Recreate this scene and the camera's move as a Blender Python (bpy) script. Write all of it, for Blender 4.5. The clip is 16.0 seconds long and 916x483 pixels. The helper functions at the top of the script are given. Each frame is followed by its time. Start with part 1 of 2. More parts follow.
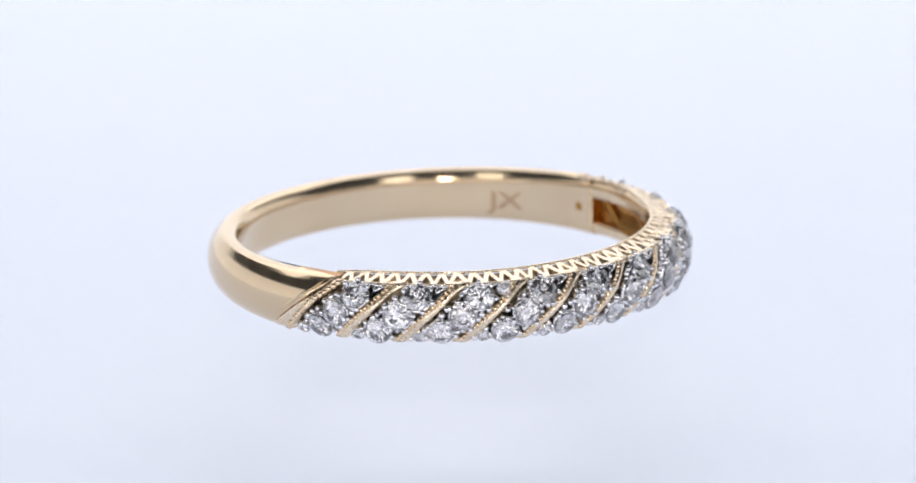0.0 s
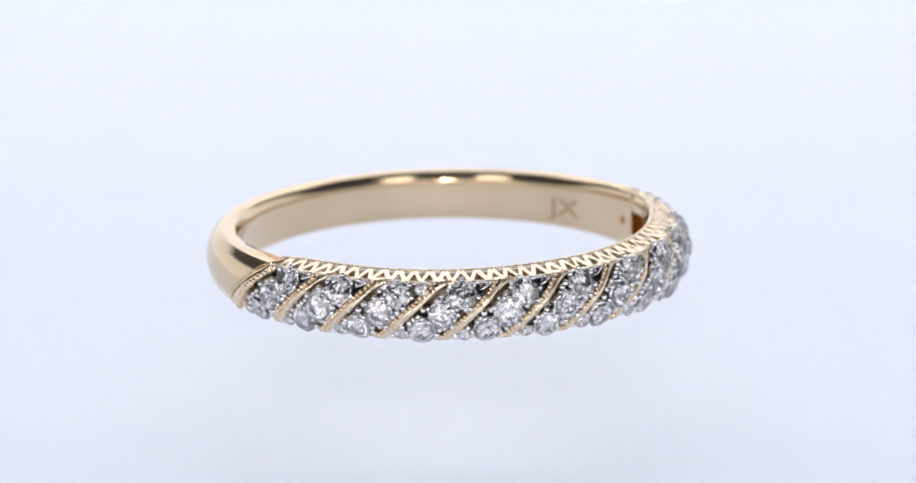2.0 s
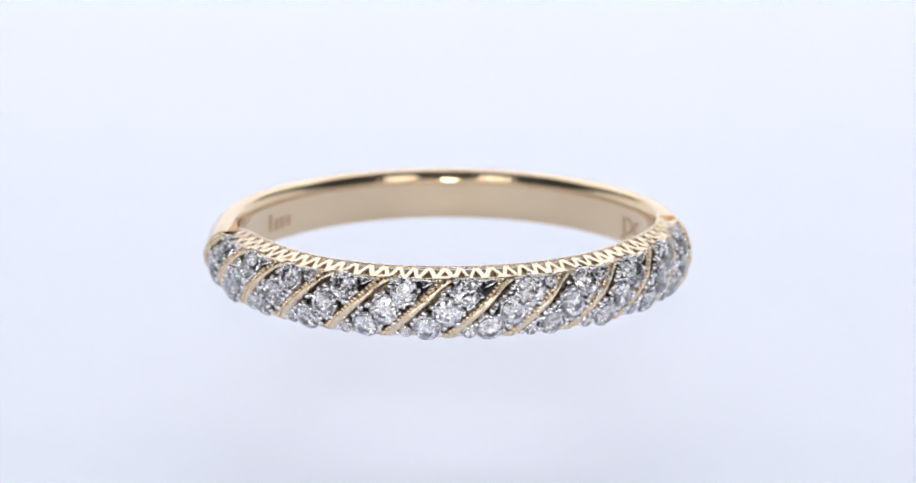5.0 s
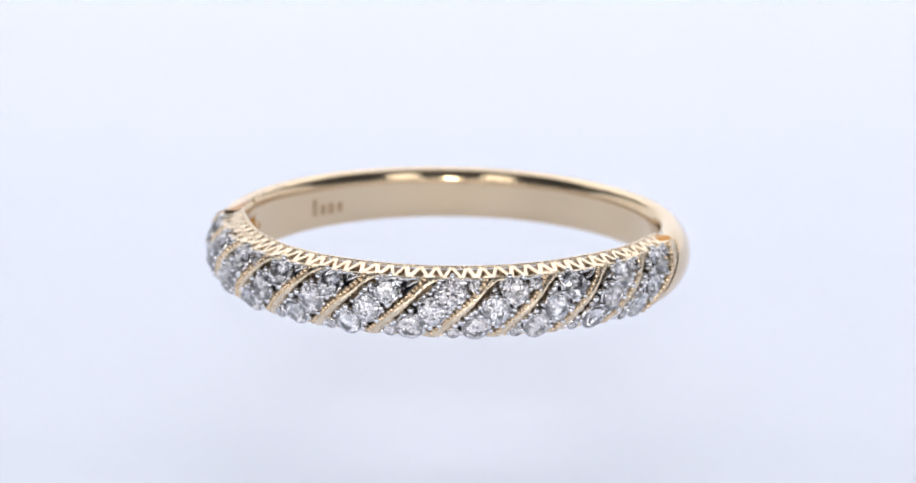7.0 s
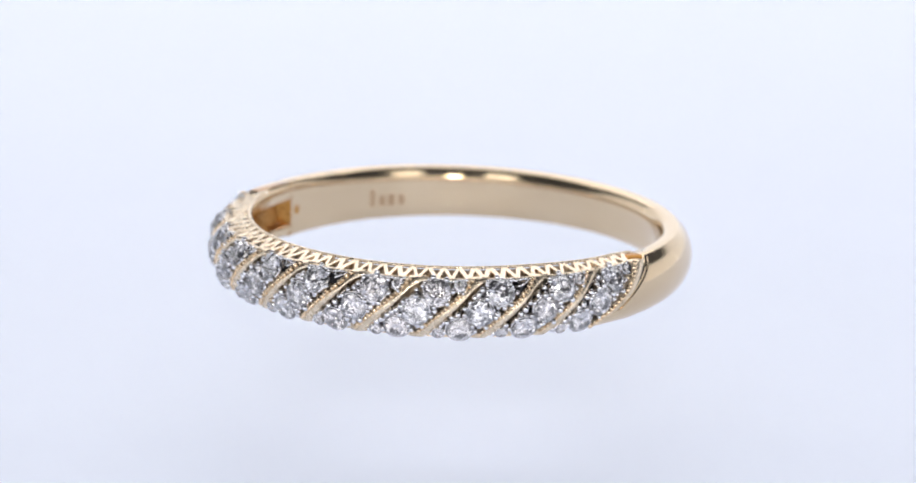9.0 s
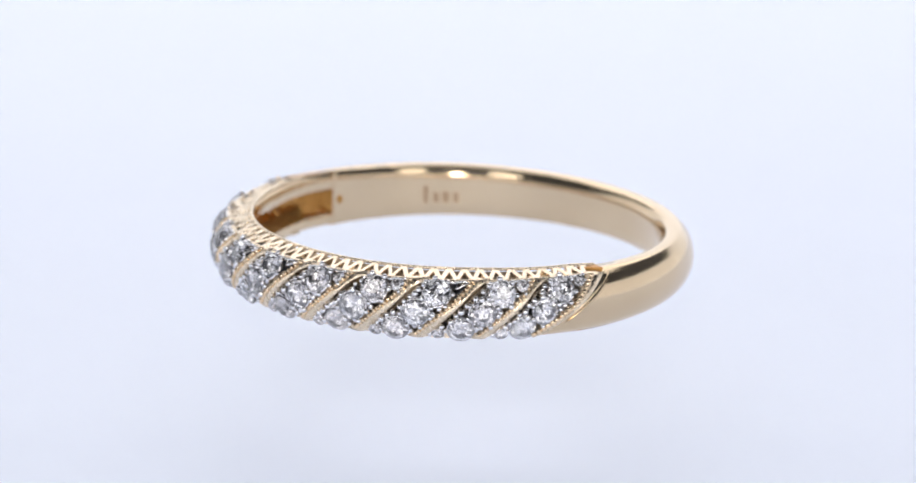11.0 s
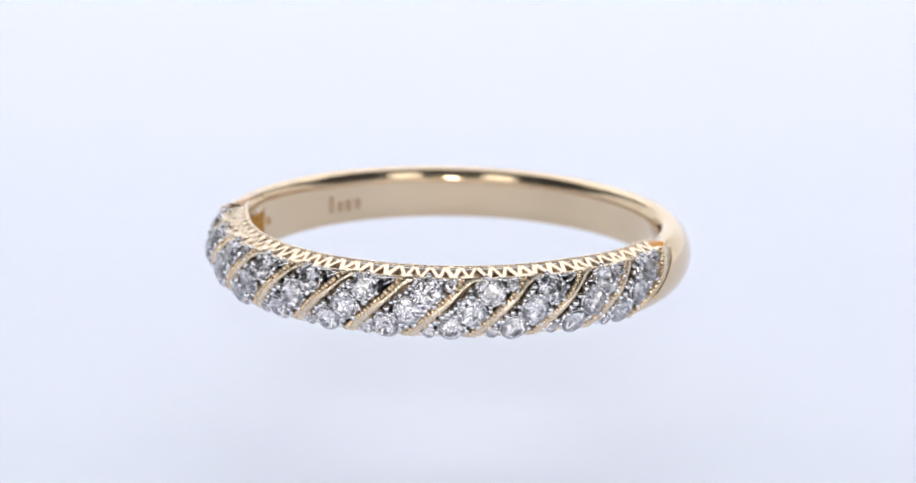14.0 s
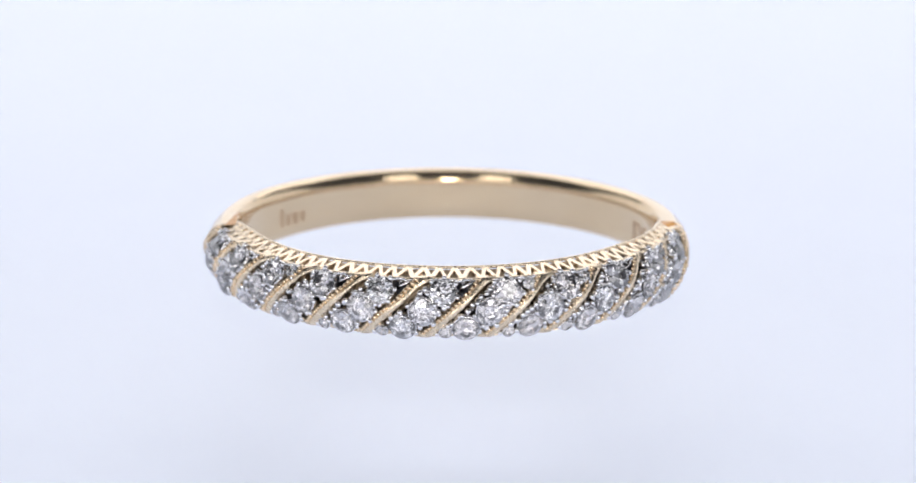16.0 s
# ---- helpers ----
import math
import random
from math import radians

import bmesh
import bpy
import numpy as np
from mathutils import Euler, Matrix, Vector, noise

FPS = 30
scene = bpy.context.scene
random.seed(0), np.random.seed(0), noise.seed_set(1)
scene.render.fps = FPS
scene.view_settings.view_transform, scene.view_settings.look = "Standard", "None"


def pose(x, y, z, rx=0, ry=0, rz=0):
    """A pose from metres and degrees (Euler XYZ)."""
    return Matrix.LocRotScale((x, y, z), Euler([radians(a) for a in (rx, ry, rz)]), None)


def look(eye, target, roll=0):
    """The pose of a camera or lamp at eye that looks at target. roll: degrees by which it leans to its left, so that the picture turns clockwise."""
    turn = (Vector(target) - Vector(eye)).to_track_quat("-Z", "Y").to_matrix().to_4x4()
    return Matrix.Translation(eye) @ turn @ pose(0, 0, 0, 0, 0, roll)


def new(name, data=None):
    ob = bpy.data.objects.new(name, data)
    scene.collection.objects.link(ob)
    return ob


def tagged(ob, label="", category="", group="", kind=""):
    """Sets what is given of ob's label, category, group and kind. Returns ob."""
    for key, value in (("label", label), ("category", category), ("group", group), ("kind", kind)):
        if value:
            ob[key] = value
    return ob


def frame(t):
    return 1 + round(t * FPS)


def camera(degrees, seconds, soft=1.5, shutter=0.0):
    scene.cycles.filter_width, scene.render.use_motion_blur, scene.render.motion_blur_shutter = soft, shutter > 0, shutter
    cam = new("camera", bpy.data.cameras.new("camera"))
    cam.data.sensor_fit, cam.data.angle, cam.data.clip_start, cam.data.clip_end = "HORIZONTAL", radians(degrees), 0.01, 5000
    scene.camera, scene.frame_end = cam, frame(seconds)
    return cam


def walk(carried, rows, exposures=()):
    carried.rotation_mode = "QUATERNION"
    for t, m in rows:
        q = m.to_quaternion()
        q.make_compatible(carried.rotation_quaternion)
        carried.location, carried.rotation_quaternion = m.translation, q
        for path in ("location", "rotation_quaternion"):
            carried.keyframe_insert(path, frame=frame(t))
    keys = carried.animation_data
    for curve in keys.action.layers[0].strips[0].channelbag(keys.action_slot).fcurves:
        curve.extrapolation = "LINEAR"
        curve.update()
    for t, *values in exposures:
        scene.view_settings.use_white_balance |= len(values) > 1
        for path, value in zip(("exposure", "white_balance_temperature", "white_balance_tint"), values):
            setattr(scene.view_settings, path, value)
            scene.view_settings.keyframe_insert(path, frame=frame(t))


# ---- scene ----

# ------------------------------------------------------------------ camera
cam = camera(14.337, 16.0, soft=1.65)
EYE = (0.0, -0.14534, 0.04480)
AIM = (0.00021, 0.00019, 0.00142)
ROLL = 0.14
walk(cam, [(0, look(EYE, AIM, ROLL)), (16, look(EYE, AIM, ROLL))], [(0, 0.0), (16, 0.0)])
cam.data.dof.use_dof = True
cam.data.dof.focus_distance = 0.1425
cam.data.dof.aperture_fstop = 68

# ------------------------------------------------------------------ light
world = bpy.data.worlds.new("world")
scene.world = world
world.use_nodes = True
world.node_tree.nodes["Background"].inputs[0].default_value = (0.6, 0.7, 0.9, 1)
world.node_tree.nodes["Background"].inputs[1].default_value = 0.05

TOP_GLOW = 1.0     # large overhead diffuser
SIDE_GLOW = 1.7     # two front panels
SPOT_GLOW = 32.0    # small front lamp
FLOOR_GLOW = 0.505   # glow added to the floor; keeps the ring's shadow faint
CLOTH_GLOW = 0.44   # unseen tent walls; glow added to brighten gold and stones
FRONT_GLOW = 1.3   # unseen front wall; stronger glow added to brighten the stones
TINT = (1.0, 0.985, 0.975, 1)
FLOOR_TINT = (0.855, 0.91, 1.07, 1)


# ------------------------------------------------------------------ materials
def material(name, color, rough=0.4, metal=0.0):
    m = bpy.data.materials.new(name)
    m.use_nodes = True
    b = m.node_tree.nodes["Principled BSDF"]
    b.inputs["Base Color"].default_value = (*color, 1)
    b.inputs["Roughness"].default_value = rough
    b.inputs["Metallic"].default_value = metal
    return m, m.node_tree.nodes, m.node_tree.links, b


def textured(name, dark, light, rough, metal, scale, bump, fine=8.0):
    """Two scales of noise in the colour and roughness, and a fine relief."""
    m, n, l, b = material(name, light, rough, metal)
    co = n.new("ShaderNodeTexCoord")
    big, small = n.new("ShaderNodeTexNoise"), n.new("ShaderNodeTexNoise")
    big.inputs["Scale"].default_value, small.inputs["Scale"].default_value = scale, scale * fine
    small.inputs["Detail"].default_value = 6
    mix = n.new("ShaderNodeMix")
    mix.data_type = "RGBA"
    mix.inputs[6].default_value, mix.inputs[7].default_value = (*dark, 1), (*light, 1)
    l.new(co.outputs["Object"], big.inputs["Vector"])
    l.new(co.outputs["Object"], small.inputs["Vector"])
    l.new(big.outputs["Fac"], mix.inputs[0])
    l.new(mix.outputs[2], b.inputs["Base Color"])
    span = n.new("ShaderNodeMapRange")
    span.inputs["To Min"].default_value, span.inputs["To Max"].default_value = rough * 0.6, rough * 1.5
    l.new(small.outputs["Fac"], span.inputs["Value"])
    l.new(span.outputs["Result"], b.inputs["Roughness"])
    bp = n.new("ShaderNodeBump")
    bp.inputs["Strength"].default_value, bp.inputs["Distance"].default_value = bump, 0.00002
    l.new(small.outputs["Fac"], bp.inputs["Height"])
    l.new(bp.outputs["Normal"], b.inputs["Normal"])
    return m


def glowing(name, color, strength, base=0.8):
    m, n, l, b = material(name, (base, base, base), 0.5)
    b.inputs["Emission Color"].default_value = color
    b.inputs["Emission Strength"].default_value = strength
    return m


GOLD = textured("polished_yellow_gold", (0.695, 0.535, 0.348), (0.765, 0.610, 0.420), 0.13, 1, 300, 0.03)
# cast gold; the hollow's shade and orange inner reflections are put into its colour
GOLD_CAVITY = textured("cast_gold_cavity_tone", (0.42, 0.19, 0.045), (0.56, 0.29, 0.085), 0.28, 1, 900, 0.12)
WHITE_GOLD = textured("rhodium_plated_white_gold", (0.74, 0.725, 0.735), (0.86, 0.845, 0.855), 0.18, 1, 900, 0.10)
GOLD_BEAD = textured("beaded_yellow_gold", (0.78, 0.60, 0.40), (0.86, 0.69, 0.49), 0.15, 1, 900, 0.08)
# brown gold: shade of the gallery holes and bar gaps put into the colour
GOLD_GAP_SHADE = textured("gold_gap_shade", (0.30, 0.22, 0.14), (0.44, 0.33, 0.22), 0.32, 1, 900, 0.15)
# near-black metal that paints the shade inside the open pockets
POCKET_SHADE = textured("pocket_shade_metal", (0.06, 0.06, 0.07), (0.14, 0.14, 0.15), 0.3, 1, 1200, 0.2)
GOLD_SATIN = textured("satin_yellow_gold", (0.80, 0.65, 0.465), (0.88, 0.755, 0.585), 0.26, 1, 700, 0.10)
STRUCK = textured("struck_gold", (0.48, 0.32, 0.19), (0.60, 0.42, 0.27), 0.35, 1, 2000, 0.2)


def diamond_material():
    m = bpy.data.materials.new("clear_diamond")
    m.use_nodes = True
    n, l = m.node_tree.nodes, m.node_tree.links
    n.clear()
    out, glass = n.new("ShaderNodeOutputMaterial"), n.new("ShaderNodeBsdfGlass")
    glass.inputs["IOR"].default_value, glass.inputs["Roughness"].default_value = 2.42, 0.0
    info, ramp = n.new("ShaderNodeObjectInfo"), n.new("ShaderNodeMix")
    ramp.data_type = "RGBA"
    ramp.inputs[6].default_value, ramp.inputs[7].default_value = (0.995, 0.98, 0.98, 1), (0.985, 0.982, 0.99, 1)
    l.new(info.outputs["Random"], ramp.inputs[0])
    l.new(ramp.outputs[2], glass.inputs["Color"])
    # patchy diffuse white, as of fine inclusions, added to brighten the stones
    milk, mix, spots = n.new("ShaderNodeBsdfDiffuse"), n.new("ShaderNodeMixShader"), n.new("ShaderNodeTexNoise")
    milk.inputs["Color"].default_value = (0.86, 0.85, 0.88, 1)
    co, span = n.new("ShaderNodeTexCoord"), n.new("ShaderNodeMapRange")
    spots.inputs["Scale"].default_value, spots.inputs["Detail"].default_value = 9.0, 3.0
    span.inputs["From Min"].default_value, span.inputs["From Max"].default_value = 0.35, 0.7
    span.inputs["To Min"].default_value, span.inputs["To Max"].default_value = 0.02, 0.09
    l.new(co.outputs["Object"], spots.inputs["Vector"])
    l.new(spots.outputs["Fac"], span.inputs["Value"])
    l.new(span.outputs["Result"], mix.inputs[0])
    l.new(glass.outputs[0], mix.inputs[1])
    l.new(milk.outputs[0], mix.inputs[2])
    l.new(mix.outputs[0], out.inputs["Surface"])
    return m


def clear_acrylic_material():
    m = bpy.data.materials.new("clear_acrylic")
    m.use_nodes = True
    n, l = m.node_tree.nodes, m.node_tree.links
    n.clear()
    out, mix = n.new("ShaderNodeOutputMaterial"), n.new("ShaderNodeMixShader")
    clear, gloss = n.new("ShaderNodeBsdfTransparent"), n.new("ShaderNodeBsdfGlossy")
    gloss.inputs["Roughness"].default_value = 0.12
    mix.inputs[0].default_value = 0.015
    l.new(clear.outputs[0], mix.inputs[1])
    l.new(gloss.outputs[0], mix.inputs[2])
    l.new(mix.outputs[0], out.inputs["Surface"])
    return m


DIAMOND = diamond_material()
ACRYLIC = clear_acrylic_material()
# floor sheet: added emission evens it to white and weakens shadows
FLOOR_SHEET = glowing("glowing_white_acrylic", FLOOR_TINT, FLOOR_GLOW, 0.5)
FLOOR_SHEET.node_tree.nodes["Principled BSDF"].inputs["Base Color"].default_value = (0.385, 0.405, 0.47, 1)
# wall cloth carries added emission as fill for the reflections
CLOTH = textured("tent_cloth_added_glow", (0.72, 0.74, 0.76), (0.80, 0.81, 0.83), 0.9, 0, 40, 0.3)
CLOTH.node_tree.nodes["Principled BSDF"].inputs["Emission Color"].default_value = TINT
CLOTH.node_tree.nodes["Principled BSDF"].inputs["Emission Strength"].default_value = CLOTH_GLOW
# same cloth with more emission added, facing the stones
FRONT_CLOTH = textured("front_cloth_added_glow", (0.72, 0.74, 0.76), (0.80, 0.81, 0.83), 0.9, 0, 40, 0.3)
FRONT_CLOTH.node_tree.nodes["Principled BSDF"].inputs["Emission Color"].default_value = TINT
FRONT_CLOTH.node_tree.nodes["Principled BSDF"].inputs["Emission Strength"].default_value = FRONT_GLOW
BLACK = textured("black_foam_board", (0.03, 0.03, 0.033), (0.05, 0.05, 0.054), 0.8, 0, 40, 0.3)
LED_TOP = glowing("led_diffuser", TINT, TOP_GLOW)
LED_SIDE = glowing("led_panel_glow", (1, 0.97, 0.92, 1), SIDE_GLOW)
LED_SPOT = glowing("led_spot_glow", (1, 0.96, 0.88, 1), SPOT_GLOW)


# ------------------------------------------------------------------ building helpers
def part(name, bm, mat, parent=None, label="", smooth=True):
    me = bpy.data.meshes.new(name)
    bm.to_mesh(me)
    bm.free()
    me.materials.append(mat)
    if smooth:
        for p in me.polygons:
            p.use_smooth = True
    ob = new(name, me)
    ob.parent = parent
    return tagged(ob, label)


def repeat(name, me, m, parent, label=""):
    ob = new(name, me)
    ob.parent = parent
    ob.matrix_basis = m
    return tagged(ob, label)


def box(bm, x0, y0, z0, x1, y1, z1, bevel=0.0):
    r = bmesh.ops.create_cube(bm, size=1)
    for v in r["verts"]:
        v.co = Vector(((x0 + x1) / 2 + v.co.x * (x1 - x0), (y0 + y1) / 2 + v.co.y * (y1 - y0), (z0 + z1) / 2 + v.co.z * (z1 - z0)))
    if bevel:
        bmesh.ops.bevel(bm, geom=list({e for v in r["verts"] for e in v.link_edges}), offset=bevel, segments=3, affect="EDGES")
    return bm


def loft(bm, loops, closed_loop=True, closed_path=False, caps=True):
    """Skin a list of equal loops of points."""
    rows = [[bm.verts.new(p) for p in loop] for loop in loops]
    count = len(rows[0])
    span = range(count if closed_loop else count - 1)
    for a, b in zip(rows, rows[1:] + rows[:1] if closed_path else rows[1:]):
        for i in span:
            j = (i + 1) % count
            bm.faces.new((a[i], a[j], b[j], b[i]))
    if caps and not closed_path and closed_loop:
        bm.faces.new(rows[0][::-1])
        bm.faces.new(rows[-1])
    return bm


def finish(bm):
    bmesh.ops.recalc_face_normals(bm, faces=bm.faces)
    return bm


# ------------------------------------------------------------------ light box
FLOOR_Z = -0.0046
PLATE = -0.00013 - FLOOR_Z   # plate's top over the floor
WX, WY0, WY1, TOP = 0.35, -0.35, 0.35, 0.16


def light_box():
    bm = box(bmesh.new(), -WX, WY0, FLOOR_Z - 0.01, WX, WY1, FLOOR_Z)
    tagged(part("floor", bm, FLOOR_SHEET, None, smooth=False), "white acrylic floor with added glow", "floor", kind="structure")
    # the dark roof is unseen, added to put dark bands into the gold
    for name, b, mat, text in (
        ("wall_north", (-WX - 0.01, WY1, FLOOR_Z - 0.01, WX + 0.01, WY1 + 0.01, TOP), CLOTH, "unseen white cloth rear wall with added glow"),
        ("wall_east", (WX, WY0, FLOOR_Z - 0.01, WX + 0.01, WY1, TOP), CLOTH, "unseen white cloth side wall with added glow"),
        ("wall_west", (-WX - 0.01, WY0, FLOOR_Z - 0.01, -WX, WY1, TOP), CLOTH, "unseen white cloth side wall with added glow"),
        ("ceiling", (-WX - 0.01, WY0 - 0.01, TOP, WX + 0.01, WY1 + 0.01, TOP + 0.01), BLACK, "unseen dark roof added for the gold's dark reflections"),
    ):
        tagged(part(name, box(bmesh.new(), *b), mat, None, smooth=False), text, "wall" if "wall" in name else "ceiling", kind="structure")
    # unseen front wall; opening and dark backdrop are added to darken the stones' reflections
    bm = bmesh.new()
    for b in ((-WX - 0.01, -0.06, FLOOR_Z - 0.01, TOP), (0.06, WX + 0.01, FLOOR_Z - 0.01, TOP), (-0.06, 0.06, 0.13, TOP), (-0.06, 0.06, FLOOR_Z - 0.01, 0.05)):
        box(bm, b[0], WY0 - 0.01, b[2], b[1], WY0, b[3])
    tagged(part("wall_south", bm, FRONT_CLOTH, None, smooth=False), "unseen white cloth front wall with added glow and an opening", "wall", kind="structure")
    bm = box(bmesh.new(), -0.5, WY0 - 0.30, FLOOR_Z - 0.02, 0.5, WY0 - 0.29, 0.5)
    tagged(part("backdrop", bm, BLACK, None, smooth=False), "unseen dark board added behind the front opening", "wall", kind="structure")
    lamps = (
        ("ceiling_light", (-0.15, 0.045, 0.15, 0.33), LED_TOP, "large white diffuser lamp under the tent roof"),
        ("ceiling_light", (-0.125, -0.175, -0.062, -0.125), LED_SIDE, "warm white front panel lamp under the tent roof"),
        ("ceiling_light", (0.062, -0.175, 0.125, -0.125), LED_SIDE, "warm white front panel lamp under the tent roof"),
        ("ceiling_light", (-0.011, -0.262, 0.011, -0.196), LED_SPOT, "small bright lamp under the tent roof"),
    )
    for name, (x0, y0, x1, y1), mat, text in lamps:
        thing = tagged(new(name), text, "lamp", "tent lamps")
        thing.location = ((x0 + x1) / 2, (y0 + y1) / 2, TOP)
        hx, hy = (x1 - x0) / 2, (y1 - y0) / 2
        part("housing", box(bmesh.new(), -hx - 0.004, -hy - 0.004, -0.006, hx + 0.004, hy + 0.004, -0.0005, 0.001), BLACK, thing, "black lamp housing")
        part("diffuser", box(bmesh.new(), -hx, -hy, -0.009, hx, hy, -0.006), mat, thing, "glowing diffuser")


def acrylic_stand():
    stand = tagged(new("display_stand"), "clear acrylic plate on which the ring lies", "stand")
    stand.location = (0, 0.02, FLOOR_Z)
    plate = part("plate", box(bmesh.new(), -0.10, -0.085, PLATE - 0.001, 0.10, 0.085, PLATE, 0.0002), ACRYLIC, stand)
    plate.visible_shadow = False
    for x in (-0.094, 0.094):
        for y in (-0.079, 0.079):
            bm = bmesh.new()
            bmesh.ops.create_cone(bm, cap_ends=True, segments=16, radius1=0.003, radius2=0.003, depth=PLATE - 0.001, matrix=Matrix.Translation((x, y, (PLATE - 0.001) / 2)))
            part("leg", bm, ACRYLIC, stand).visible_shadow = False


# ------------------------------------------------------------------ the ring
U = 0.0102           # the ring's outer radius is about this
MID = 0.1215         # height of the middle plane over the plate, in U
SLANT = 64.0         # degrees of turn of a stone row for one U of height
PITCH, ROW0, ROWS = 14.94, -117.4, 11
CUT_L, CUT_R = ROW0 - 8.6, ROW0 + PITCH * (ROWS - 1) + 8.0
RECESS_L, RECESS_R = -132.2, 44.2
SKEW = 18.0          # the two end cuts slant more than the rows
FACE = (CUT_L + CUT_R) / 2


def dome(z):
    return 0.977 - (4.2 if z > 0 else 3.2) * z * z


def smooth(a, b, v):
    v = min(1.0, max(0.0, (v - a) / (b - a)))
    return v * v * (3 - 2 * v)


def tall(phi):
    """The upper edge stands a little higher along one side of the ring."""
    c = math.cos(radians(phi - 75))
    return 0.035 * smooth(-0.95, -0.4, c) - 0.02 * smooth(0.6, 1, c)


def at(phi, z, r):
    a = radians(phi)
    if z > 0:
        z *= 1 + tall(phi)
    return Vector((r * math.cos(a), r * math.sin(a), z + MID)) * U


def along(psi, z, r):
    """A point on the slanted line psi."""
    return at(psi + SLANT * z, z, r)


def seat_frame(phi, z, lift=0.0, turn=0.0):
    """Pose on the dome at phi, z: local z points out of the ring."""
    slope = (8.4 if z > 0 else 5.6) * z
    a = radians(phi)
    n = Vector((math.cos(a), math.sin(a), slope)).normalized()
    t = Vector((-math.sin(a), math.cos(a), 0))
    b = n.cross(t)
    m = Matrix((t, b, n)).transposed().to_4x4()
    m.translation = at(phi, z, dome(z)) + n * lift * U
    return m @ Matrix.Rotation(turn, 4, "Z")


def width(phi):
    """Half the band's height: narrower at the back."""
    return 0.1195 + 0.0145 * math.cos(radians(phi - FACE))


def rim(h, f):
    """Inner wall and chamfered upper edge of the band, from the middle up; f scales the chamfer."""
    pts = [(0.850, (h - 0.060 * f) * q / 4) for q in range(5)]
    for dr, dz in ((0.0015, 0.056), (0.006, 0.047), (0.012, 0.035), (0.0185, 0.0225), (0.024, 0.0145), (0.031, 0.008), (0.039, 0.003), (0.050, 0.0)):
        pts.append((0.850 + dr * f, h - dz * f))
    return pts


def crown(h):
    """Outer side of the band from the top down to the middle: a blunt edge, then a steep shoulder."""
    rise, r, prev = [(0.985, 0.0)], 0.985, 0.0
    for q in range(1, 13):
        z = 0.93 * q / 12
        e = 24 * z / 0.55 if z < 0.55 else 24 + 27 * (z - 0.55) / 0.38
        r -= (z - prev) * h * math.tan(radians(e))
        prev = z
        rise.append((r, z * h))
    rise += [(r - 0.006, 0.972 * h), (r - 0.013, 0.993 * h)]
    return rise[::-1]


def shank(ring):
    """The plain half-round band, cut on the slant at both ends."""
    start, stop = CUT_R, CUT_L + 360
    loops, steps = [], 150
    for i in range(steps + 1):
        s = start + (stop - start) * i / steps
        edge = max(0.0, 1 - min(s - start, stop - s) / 35.0)
        h = width(s)
        f = 0.68 - 0.30 * edge
        up = rim(h, f) + crown(h)
        low = rim(h, f) + [(0.900 + 0.085 * math.sin(radians(q)), h * math.cos(radians(q))) for q in range(7, 90, 7)]
        loop = []
        for r, z in up + [(r, -z) for r, z in low[:0:-1]]:
            outer = min(1, max(0, (r - 0.893) / 0.02, (abs(z) - 0.085) / 0.025))
            step = (RECESS_R - start) if s - start < stop - s else (RECESS_L + 360 - stop)
            cut = SLANT * z + (SKEW * z if step > 0 else SKEW * (z - 0.11))
            shift = cut * outer + step * (1 - outer)
            if r < 0.93:
                shift = cut if z > 0 and r > 0.868 else step
            phi = s + edge * shift
            loop.append(at(phi, z, r))
        loops.append(loop)
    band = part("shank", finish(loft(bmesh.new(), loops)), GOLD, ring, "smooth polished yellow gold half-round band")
    # cut faces take the darker orange too, as the hollow's shaded end wall
    band.data.materials.append(GOLD_CAVITY)
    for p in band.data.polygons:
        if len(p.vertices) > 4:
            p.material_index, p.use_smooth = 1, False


def inward(phi):
    """How far the stone-set part reaches in beyond the plain band."""
    return 0.030 * smooth(4, 32, min(phi - RECESS_L, RECESS_R - phi))


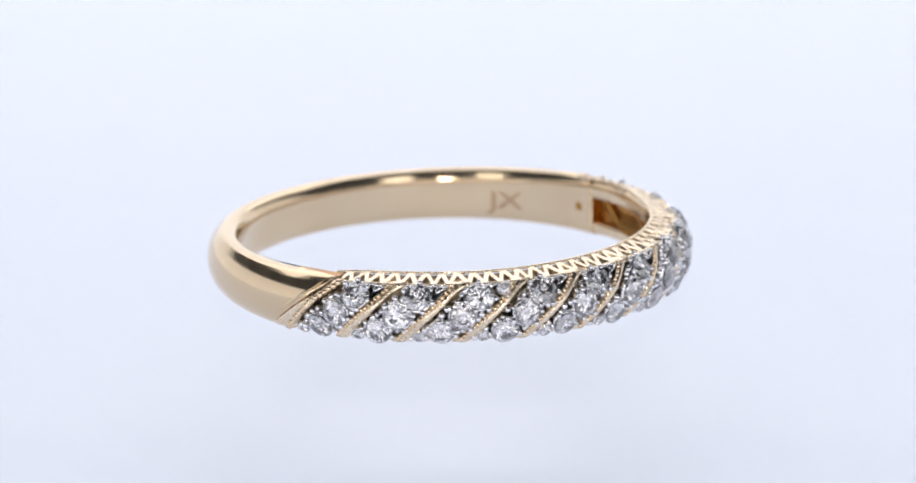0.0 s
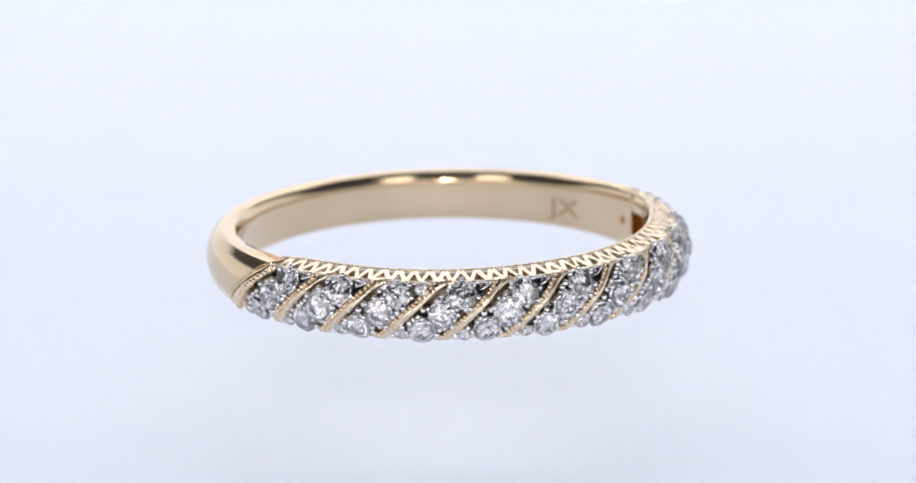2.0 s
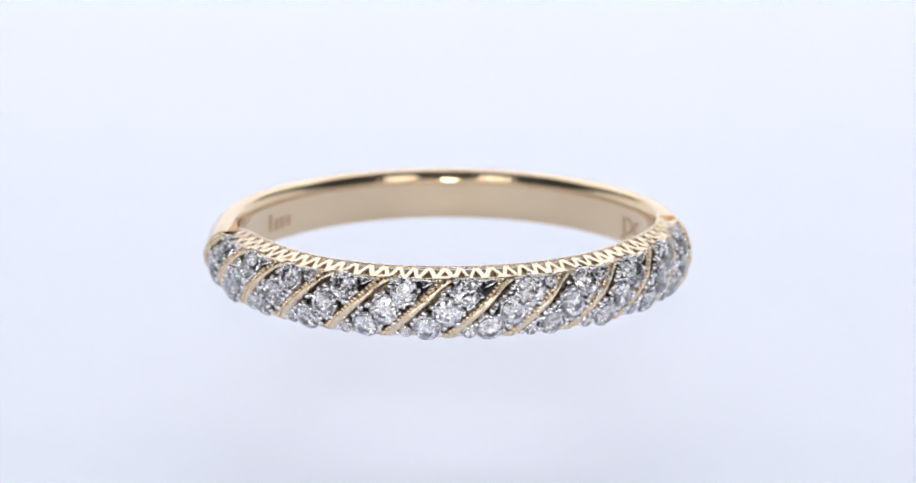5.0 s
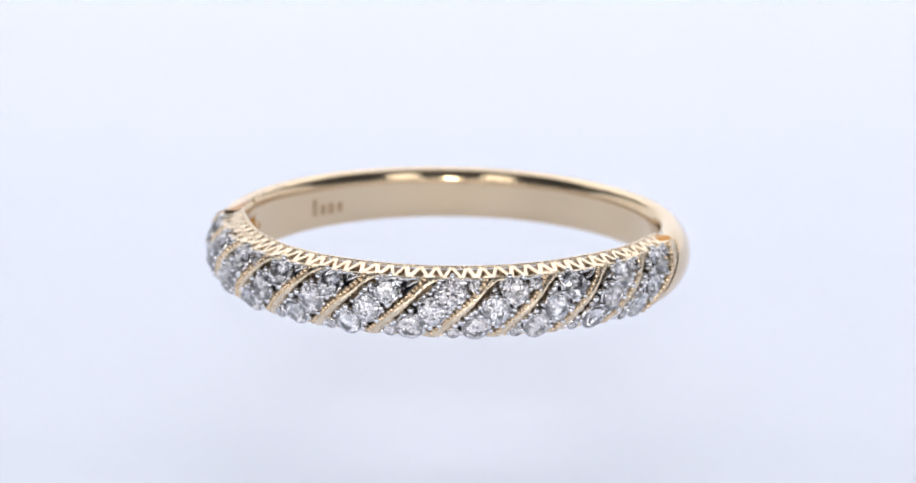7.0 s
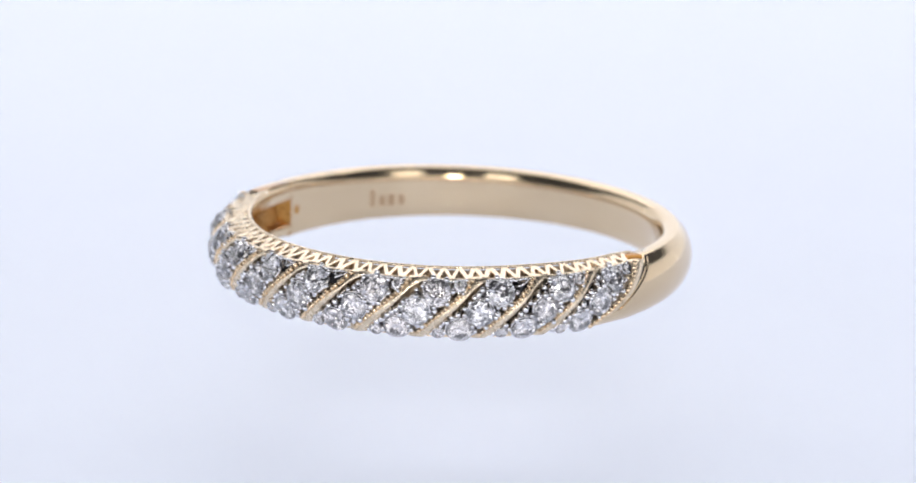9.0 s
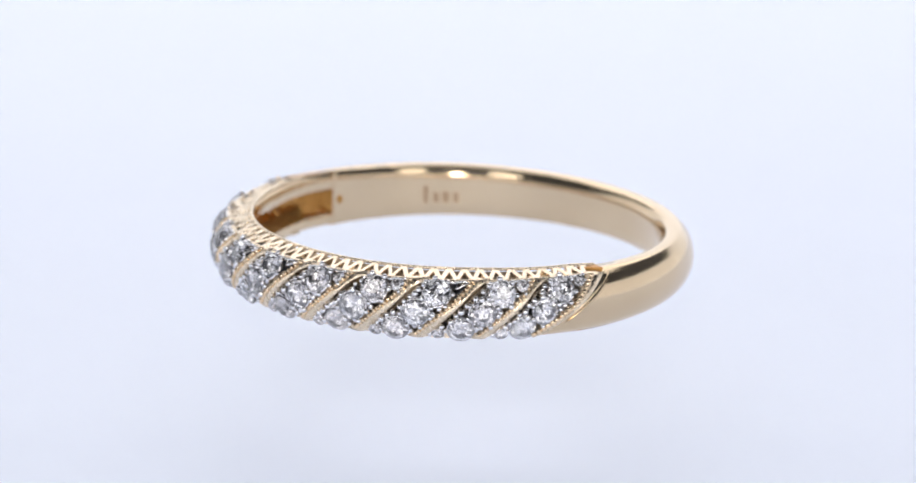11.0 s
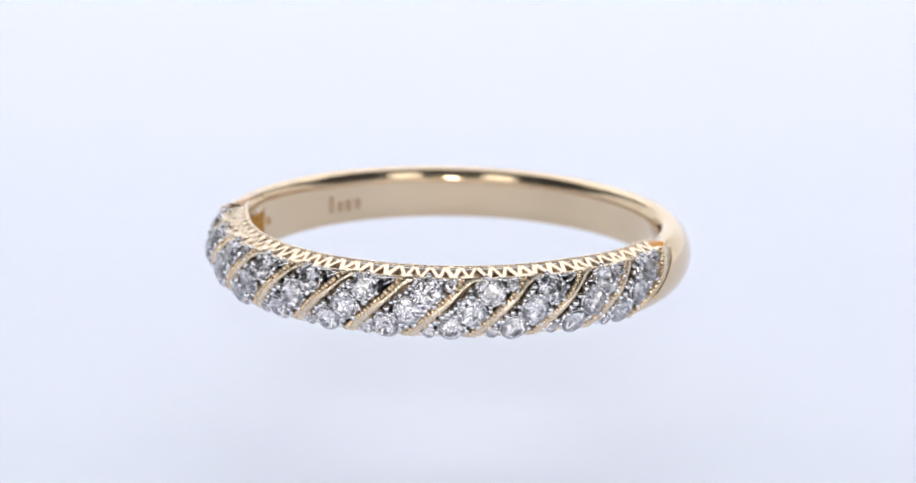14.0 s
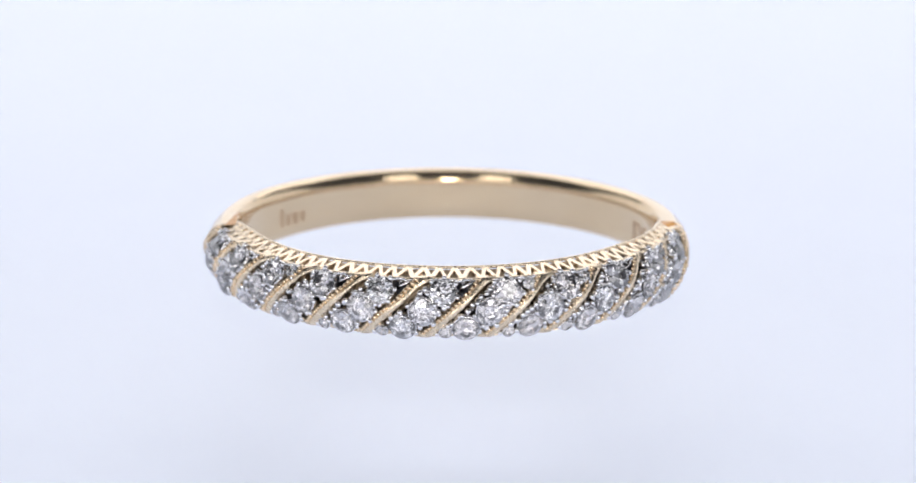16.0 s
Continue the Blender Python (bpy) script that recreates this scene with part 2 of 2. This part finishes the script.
def shell(ring):
    """The thin cast shell that carries the stones, hollow on the inside."""
    loops = []
    for i in range(201):
        s = RECESS_L - 4 + (RECESS_R - RECESS_L + 8) * i / 200
        h = 0.1175 + 0.0062 * smooth(6, 20, min(s - RECESS_L, RECESS_R - s))
        g = inward(s)
        lip = [(r + 0.0009 - g, z) for r, z in rim(h, 0.38) if z > 0.072]
        lip += [(0.876, h - 0.006 - 0.5 * g), (0.884, 0.092), (0.888, 0.088), (0.897, 0.076), (0.904, 0.05)]
        up = [(0.894, 0.0), (0.890, 0.042), (0.8530 - g, 0.044), (0.8509 - g, 0.047)] + lip + [(0.907, 0.0)]
        low = [(0.890, 0.062), (0.8530 - g, 0.064), (0.8509 - g, 0.067)] + lip
        loops.append([at(s, z, r) for r, z in up + [(r, -z) for r, z in low[::-1]]])
    body = part("shell", finish(loft(bmesh.new(), loops)), GOLD_CAVITY, ring, "hollow cast gold shell", smooth=False)
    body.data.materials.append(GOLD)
    body.data.materials.append(GOLD_GAP_SHADE)
    # faces behind the gallery and under the rows get the painted shade
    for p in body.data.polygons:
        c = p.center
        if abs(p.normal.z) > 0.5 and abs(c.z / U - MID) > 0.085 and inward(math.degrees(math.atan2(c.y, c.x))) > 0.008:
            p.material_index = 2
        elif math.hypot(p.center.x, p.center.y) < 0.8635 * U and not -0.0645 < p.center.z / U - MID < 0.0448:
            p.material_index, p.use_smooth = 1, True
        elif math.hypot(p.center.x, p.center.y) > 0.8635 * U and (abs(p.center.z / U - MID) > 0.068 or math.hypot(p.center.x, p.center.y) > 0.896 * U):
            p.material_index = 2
    # ribs across the hollow, one under each bar
    for k in range(ROWS):
        bm = bmesh.new()
        s = ROW0 + PITCH * (k + 0.45)
        loops = []
        for i in range(9):
            z = -0.062 + 0.104 * i / 8
            loops.append([along(s + d, z, r) for d, r in ((-1.6, 0.895), (-1.2, 0.872), (1.2, 0.872), (1.6, 0.895))])
        part("rib", finish(loft(bm, loops)), GOLD_CAVITY, ring, "cast gold rib inside the hollow")


def tube(bm, pts, rad, seg=6):
    loops = []
    for i, p in enumerate(pts):
        d = (pts[min(i + 1, len(pts) - 1)] - pts[max(i - 1, 0)]).normalized()
        x = d.orthogonal().normalized() if abs(d.z) > 0.95 else d.cross(Vector((0, 0, 1))).normalized()
        y = d.cross(x)
        loops.append([p + (x * math.cos(2 * math.pi * k / seg) + y * math.sin(2 * math.pi * k / seg)) * rad for k in range(seg)])
    loft(bm, loops)


def strip(bm, p, q, n, wide, thick):
    """A flat wire from p to q whose face looks along n."""
    x = (q - p).cross(n).normalized() * wide / 2
    n = x.cross(q - p).normalized() * thick
    if n.z * p.z < 0:
        n = -n
    loft(bm, [[c - x - n, c + x - n, c + x * 0.8 + n * 0.2, c - x * 0.8 + n * 0.2] for c in (p, q)])


def galleries(ring):
    """Pierced zigzag edge above and below the stones; it sinks into the plain band at both ends."""
    for side in (1, -1):
        shift = SLANT * 0.11 * side
        a0, a1 = max(CUT_L + shift, RECESS_L) - 1.5, min(CUT_R + shift, RECESS_R) + 1.5
        if side > 0:
            a1 = 50.0
        else:
            a0, a1 = a0 + 22, a1 - 14
        count = 42
        step = (a1 - a0) / count

        def inner(phi):
            sink = max(0.0, 1 - min(phi - a0, a1 - phi) / 9.0) ** 1.5
            return at(phi, side * (0.129 - 0.009 * sink), 0.854 + 0.006 * sink - inward(phi))

        def outer(phi):
            sink = max(0.0, 1 - min(phi - a0, a1 - phi) / 9.0) ** 1.5
            return at(phi, side * (0.106 - 0.006 * sink), 0.915)

        bm = bmesh.new()
        tube(bm, [inner(a0 + (a1 - a0) * i / 160) for i in range(161)], 0.0068 * U, 8)
        part("gallery_rail", finish(bm), GOLD_SATIN, ring, "thin worn gold edge wire")
        bm = bmesh.new()
        tube(bm, [outer(a0 + (a1 - a0) * i / 160) - Vector((0, 0, side * 0.003 * U)) for i in range(161)], 0.0105 * U, 6)
        part("gallery_rail", finish(bm), GOLD_SATIN, ring, "thin worn gold edge wire")
        bm = bmesh.new()
        for i in range(count):
            p = a0 + step * i
            wide = (0.0150 + 0.010 * random.random()) * U
            up = Vector((math.cos(radians(p)) * 0.45, math.sin(radians(p)) * 0.45, side))
            mid = p + step * (0.5 + random.uniform(-0.14, 0.14))
            strip(bm, inner(p), outer(mid), up, wide, 0.012 * U)
            strip(bm, outer(mid), inner(p + step), up, wide, 0.012 * U)
        tagged(part("gallery_zigzag", finish(bm), GOLD_SATIN, ring, "pierced gold zigzag gallery", smooth=False), kind="stuff")


def brilliant(rnd, n=9):
    """A round brilliant of diameter 1 with n-fold facets, girdle at z = 0."""
    bm = bmesh.new()

    def circle(r, z, count, offset=0.0):
        return [bm.verts.new((r * math.cos(2 * math.pi * (i + offset) / count), r * math.sin(2 * math.pi * (i + offset) / count), z)) for i in range(count)]

    table, star = circle(0.27, 0.155, n, 0.5), circle(0.395, 0.088, n)
    top, low = circle(0.5, 0.014, 2 * n), circle(0.5, -0.014, 2 * n)
    pav, tip = circle(0.13, -0.327, n, 0.5), bm.verts.new((0, 0, -0.435))
    # small stones are never cut quite evenly
    for v in star + pav + [tip]:
        v.co += Vector((rnd.uniform(-0.018, 0.018), rnd.uniform(-0.018, 0.018), rnd.uniform(-0.010, 0.010)))
    bm.faces.new(table)
    for i in range(n):
        j, h, g = (i + 1) % n, (i - 1) % n, (2 * i + 2) % (2 * n)
        bm.faces.new((table[h], star[i], table[i]))
        bm.faces.new((table[i], star[i], top[2 * i + 1]))
        bm.faces.new((table[i], top[2 * i + 1], star[j]))
        bm.faces.new((star[i], top[2 * i], top[2 * i + 1]))
        bm.faces.new((star[j], top[2 * i + 1], top[g]))
        bm.faces.new((pav[i], low[2 * i + 1], low[2 * i]))
        bm.faces.new((pav[i], low[g], low[2 * i + 1]))
        bm.faces.new((pav[i], pav[j], low[g]))
        bm.faces.new((pav[i], tip, pav[j]))
    for i in range(2 * n):
        j = (i + 1) % (2 * n)
        bm.faces.new((top[i], low[i], low[j], top[j]))
    finish(bm)
    me = bpy.data.meshes.new("diamond")
    bm.to_mesh(me)
    bm.free()
    me.materials.append(DIAMOND)
    return me


def collar():
    """A thin white gold cup that holds a stone of diameter 1."""
    bm = bmesh.new()
    loops = []
    for i in range(20):
        a = 2 * math.pi * i / 20
        c, s = math.cos(a), math.sin(a)
        loops.append([(r * c, r * s, z) for r, z in ((0.492, -0.03), (0.545, -0.06), (0.55, -0.5), (0.47, -0.5), (0.46, -0.12))])
    loft(bm, loops, closed_path=True)
    finish(bm)
    me = bpy.data.meshes.new("seat")
    bm.to_mesh(me)
    bm.free()
    me.materials.append(WHITE_GOLD)
    for p in me.polygons:
        p.use_smooth = True
    return me


def prong():
    bm = bmesh.new()
    loops = []
    prof = ((0.8, -3.0), (0.85, -0.4), (1.0, 0.0), (0.92, 0.42), (0.6, 0.78), (0.15, 0.95))
    for r, z in prof:
        loops.append([(r * math.cos(2 * math.pi * k / 8), r * math.sin(2 * math.pi * k / 8), z) for k in range(8)])
    loft(bm, loops)
    finish(bm)
    me = bpy.data.meshes.new("prong")
    bm.to_mesh(me)
    bm.free()
    me.materials.append(WHITE_GOLD)
    for p in me.polygons:
        p.use_smooth = True
    return me


def size(s):
    return Matrix.Diagonal((s, s, s, 1))


def stone_rows(ring):
    rnd = random.Random(5)
    gems = [brilliant(rnd, n) for n in (8, 9, 10, 9, 11)]
    cup, claw = collar(), prong()
    for k in range(ROWS):
        psi = ROW0 + PITCH * k
        # the bed under the row
        loops = []
        for i in range(13):
            z = -0.104 + 0.208 * i / 12
            w = 5.0 * (1 - 0.25 * (abs(z) / 0.104) ** 4)
            loops.append([along(psi + d, z, dome(z) * g - e) for d, g, e in ((-w, 1, 0.060), (-w * 0.95, 1, 0.044), (w * 0.95, 1, 0.044), (w, 1, 0.060))])
        bed = part("setting", finish(loft(bmesh.new(), loops)), WHITE_GOLD, ring, "rhodium plated row setting")
        spots = [(psi + 4.7 + rnd.uniform(-0.3, 0.3), 0.069, 0.105), (psi + 0.2 + rnd.uniform(-0.3, 0.3), -0.006, 0.106), (psi - 4.7 + rnd.uniform(-0.3, 0.3), -0.077, 0.104)]
        open_top = k in (0, 1, 3, 4, 5, 8)
        small = [(psi - 9.8, -0.096, 0.048)] if open_top else [(psi + 10.2, 0.092, 0.050), (psi - 9.8, -0.096, 0.048)]
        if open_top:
            # a deep pocket's darkness is painted on this shallow plate
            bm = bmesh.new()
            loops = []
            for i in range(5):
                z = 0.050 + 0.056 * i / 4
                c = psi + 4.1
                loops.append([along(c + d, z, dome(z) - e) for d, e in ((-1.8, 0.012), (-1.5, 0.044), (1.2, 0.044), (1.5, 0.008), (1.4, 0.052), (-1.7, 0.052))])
            part("pocket", finish(loft(bm, loops)), POCKET_SHADE, bed, "pocket beside the stone with its shade painted dark")
            bm = bmesh.new()
            for d0, d1 in ((2.4, 4.0), (5.4, 4.2)):
                tube(bm, [along(psi + d0, 0.105, dome(0.105) - 0.004), along(psi + d1, 0.085, dome(0.085) - 0.008), along(psi + d1, 0.072, dome(0.072) - 0.03)], 0.006 * U)
            part("split_prong", finish(bm), WHITE_GOLD, bed)
        taken = []
        for phi, z, d in spots + small:
            d *= rnd.uniform(0.97, 1.03)
            m = seat_frame(phi, z + rnd.uniform(-0.002, 0.002), rnd.uniform(-0.003, 0.003), rnd.uniform(0, 6.28))
            tilt = Matrix.Rotation(rnd.uniform(-0.07, 0.07), 4, "X") @ Matrix.Rotation(rnd.uniform(-0.07, 0.07), 4, "Y")
            repeat("diamond", rnd.choice(gems), m @ tilt @ size(d * U), bed, "round brilliant cut clear diamond" if d > 0.07 else "tiny round clear diamond")
            repeat("seat", cup, m @ size(d * U), bed)
            turn0 = rnd.uniform(0.5, 1.0)
            big = d > 0.07
            base = seat_frame(phi, z)
            for q in range(7 if big else 3 * (z > 0)):
                a = turn0 + q * math.pi / (3.5 if big else 1.5)
                if z < -0.05 and math.sin(a) < -0.35:
                    continue
                p = base @ Matrix.Translation(Vector((math.cos(a), math.sin(a), 0)) * (d * 0.5 + 0.008) * U)
                if any((p.translation - o).length < 0.026 * U for o in taken):
                    continue
                taken.append(p.translation.copy())
                s = (0.0112 if big else 0.008) * rnd.uniform(0.85, 1.15)
                repeat("prong", claw, p @ Matrix.Translation((0, 0, rnd.uniform(-0.008, 0.001) * U)) @ size(s * U), bed)
        # a fine wavy wire closes the row against the gallery
        bm = bmesh.new()
        wave = rnd.uniform(0, 3)
        tube(bm, [along(psi + d, 0.101 + 0.007 * abs(math.sin(d * 0.75 + wave)), dome(0.104) - 0.004) for d in [-4.6 + 9.2 * i / 22 for i in range(23)]], 0.0052 * U, 5)
        part("edge_wire", finish(bm), WHITE_GOLD, bed, "fine wavy white gold wire")
        # grains of white metal that fill the row beside the stones
        centres = [(seat_frame(phi, z).translation, d) for phi, z, d in spots + small]
        for i in range(34):
            z = -0.108 + 0.212 * (i // 2 + rnd.uniform(-0.2, 0.2)) / 16
            phi = psi + SLANT * z + (4.5 if i % 2 else -4.6) + rnd.uniform(-0.5, 0.5)
            if open_top and i % 2 and z > 0.03:
                continue
            p = seat_frame(phi, z, -0.012)
            if any((p.translation - c).length < (0.47 * d + 0.008) * U for c, d in centres) or any((p.translation - o).length < 0.019 * U for o in taken):
                continue
            taken.append(p.translation.copy())
            repeat("grain", claw, p @ size(rnd.uniform(0.010, 0.0155) * U), bed)


def bars(ring):
    """Slanted gold bars between the rows, each with a beaded edge."""
    rnd = random.Random(9)
    for k in range(-1, ROWS):
        psi = ROW0 + PITCH * (k + 0.5) - 0.1
        end = k in (-1, ROWS - 1)
        skew = (lambda z: SKEW * (z - 0.11)) if k == -1 else (lambda z: SKEW * z) if end else (lambda z: 0.0)
        loops = []
        for i in range(25):
            z = (-0.110 + 0.220 * i / 24) if end else (-0.119 + 0.232 * i / 24)
            w = 1.72 * (1 + 0.15 * max(0, -z / 0.12) - 0.22 * smooth(0.0, 0.08, z))
            grow_r = 3.0 * smooth(0.06, -0.11, z) if k == -1 else 0.0
            grow_l = 1.8 * smooth(0.0, 0.11, z) if k == ROWS - 1 else 0.0
            flare = 0.0 if end else 1.5 * smooth(0.075, 0.113, z)
            top = dome(z) - 0.005
            if end:
                rim = 0.900 + 0.085 * math.sqrt(max(0.0, 1 - (z / width(psi)) ** 2))
                top = min(dome(z) + 0.010, rim + 0.008)
            loops.append([along(psi + skew(z) + d * w + (flare + grow_r if d > 0 else -0.4 * flare - grow_l), z, top + e)
                          for d, e in ((-0.95, -0.085), (-1, -0.020), (-0.75, -0.008), (-0.1, 0.000), (0.55, 0.001), (0.9, -0.005), (1, -0.016), (0.95, -0.085))])
        bar = part("bar", finish(loft(bmesh.new(), loops)), GOLD_SATIN, ring, "slanted satin gold bar with worn edges")
        if end:
            # a narrow raised ridge on the plain band beside the cut
            line, away = crown(width(psi))[::-1], (-2.9 if k == -1 else 2.7)
            loops = []
            for i in range(15):
                z = -0.055 + 0.165 * i / 14
                hi = max(j for j, q in enumerate(line) if q[1] <= max(z, 0)) if z > 0 else 0
                nxt = line[min(hi + 1, len(line) - 1)]
                r = line[hi][0] + (nxt[0] - line[hi][0]) * ((z - line[hi][1]) / max(1e-6, nxt[1] - line[hi][1])) if z > 0 else 0.900 + 0.085 * math.sqrt(1 - (z / width(psi)) ** 2)
                w = 0.75 * math.sin(math.pi * (i + 0.6) / 15.2)
                loops.append([along(psi + skew(z) + away + d * w, z, r + e) for d, e in ((-1, -0.012), (-0.7, 0.003), (0, 0.0055), (0.7, 0.003), (1, -0.012))])
            part("end_ridge", finish(loft(bmesh.new(), loops)), GOLD, bar, "narrow polished ridge")
        # the inner edge carries small beads, close together
        bm = bmesh.new()
        for i in range(18):
            z = -0.100 + 0.205 * (i + rnd.uniform(-0.12, 0.12)) / 17
            side = 1.25 + 2.6 * smooth(0.06, -0.11, z) if k == -1 else -1.05 - (1.6 * smooth(0.0, 0.11, z) if end else 0)
            lift = dome(z) - 0.007
            if end:
                lift = min(dome(z) + 0.010, 0.905 + 0.085 * math.sqrt(max(0.0, 1 - (z / width(psi)) ** 2))) - 0.002
            p = along(psi + skew(z) + side, z, lift)
            grow = rnd.uniform(0.85, 1.15) * (1.5 if end else 1.0)
            bmesh.ops.create_icosphere(bm, subdivisions=1, radius=0.0105 * grow * U, matrix=Matrix.Translation(p))
        tagged(part("beading", bm, GOLD_BEAD, bar, "row of tiny gold beads"), kind="stuff")


def engraving(ring):
    """Struck marks on the inside of the band."""
    cu = bpy.data.curves.new("mark", "FONT")
    cu.body, cu.size, cu.align_x, cu.align_y = "JX", 0.105, "CENTER", "CENTER"
    cu.extrude, cu.offset = 0.0008, 0.0022
    tmp = bpy.data.objects.new("mark", cu)
    scene.collection.objects.link(tmp)
    me = bpy.data.meshes.new_from_object(tmp.evaluated_get(bpy.context.evaluated_depsgraph_get()))
    bpy.data.objects.remove(tmp)
    for v in me.vertices:
        v.co = at(73.0 - math.degrees(v.co.x * 1.45 / 0.85), v.co.y - 0.02, 0.8496 - v.co.z)
    me.materials.append(STRUCK)
    ob = new("engraving", me)
    ob.parent = ring
    tagged(ob, "letters struck into the gold")
    bm = bmesh.new()
    for s, w, h, dz in ((0.0, 0.022, 0.074, 0.0), (-3.0, 0.026, 0.046, -0.014), (-5.8, 0.030, 0.050, -0.012), (-8.8, 0.026, 0.044, -0.012)):
        s -= 161.5
        d = math.degrees(w / 2 / 0.85)
        loft(bm, [[at(s + q, dz + g - 0.012, r) for q, g in ((-d, -h / 2), (d, -h / 2), (d, h / 2), (-d, h / 2))] for r in (0.8493, 0.8515)])
    part("engraving", finish(bm), STRUCK, ring, "worn mark struck into the gold", smooth=False)
    # a flat dark plate beside each end of the hollow paints a small pit's shade
    for s in (RECESS_R + 5.0, RECESS_L - 2.4):
        bm = bmesh.new()
        loft(bm, [[at(s + 1.1 * math.cos(q * 0.785), 0.020 * math.sin(q * 0.785) - 0.006, r) for q in range(8)] for r in (0.8494, 0.8512)])
        part("pit", finish(bm), GOLD_CAVITY, ring, "small flat plate, dark like a shaded pit", smooth=False)


def make_ring():
    ring = tagged(new("ring"), "yellow gold ring with slanted rows of small diamonds", "ring")
    shank(ring)
    shell(ring)
    galleries(ring)
    stone_rows(ring)
    bars(ring)
    engraving(ring)
    return ring


def speck():
    bm = bmesh.new()
    bmesh.ops.create_icosphere(bm, subdivisions=2, radius=0.00008)
    for v in bm.verts:
        v.co *= 1 + 0.5 * noise.noise(v.co * 20000)
        v.co.z *= 0.4
    ob = part("dust_speck", bm, textured("grey_dust", (0.3, 0.3, 0.3), (0.5, 0.5, 0.5), 0.9, 0, 9000, 0.3))
    ob.location = (0.00777, 0.05526, FLOOR_Z + 0.00003)
    tagged(ob, "tiny grey dust speck on the white floor", "dust")


light_box()
acrylic_stand()
speck()
RING = make_ring()

OFF = Vector((-0.0291, -0.0192, 0)) * U
AXIS = Matrix.Translation((0.0131 * U, 0, 0))   # the turntable's axis
LEAN = Matrix.Translation((0, 0, MID * U)) @ Matrix.Rotation(0.032, 4, Vector((math.sin(radians(FACE)), -math.cos(radians(FACE)), 0))) @ Matrix.Translation((0, 0, -MID * U))


def motions():
    """The ring turns on its axis one way, then back."""
    turns = [(0, 0.43), (0.5, -4.36), (1, -9.13), (1.5, -13.91), (2, -18.68), (2.5, -23.44), (3, -28.19), (3.5, -32.95), (4, -37.73), (4.5, -42.52),
             (5, -47.29), (5.5, -52.05), (6, -56.79), (6.5, -61.54), (7, -66.3), (7.5, -71.03), (8, -75.74), (8.5, -80.43), (9, -85.15), (9.5, -89.87),
             (10, -94.59), (10.5, -99.29), (10.7, -101.13), (10.82, -102.05), (10.95, -101.24), (11.1, -99.85), (11.5, -96.17), (12, -91.37), (12.5, -86.53), (13, -81.68),
             (13.5, -76.85), (14, -72.07), (14.5, -67.3), (15, -62.5), (15.5, -57.73), (16, -52.98)]
    walk(RING, [(t, AXIS @ Matrix.Rotation(radians(a), 4, "Z") @ Matrix.Translation(OFF) @ LEAN) for t, a in turns])


motions()
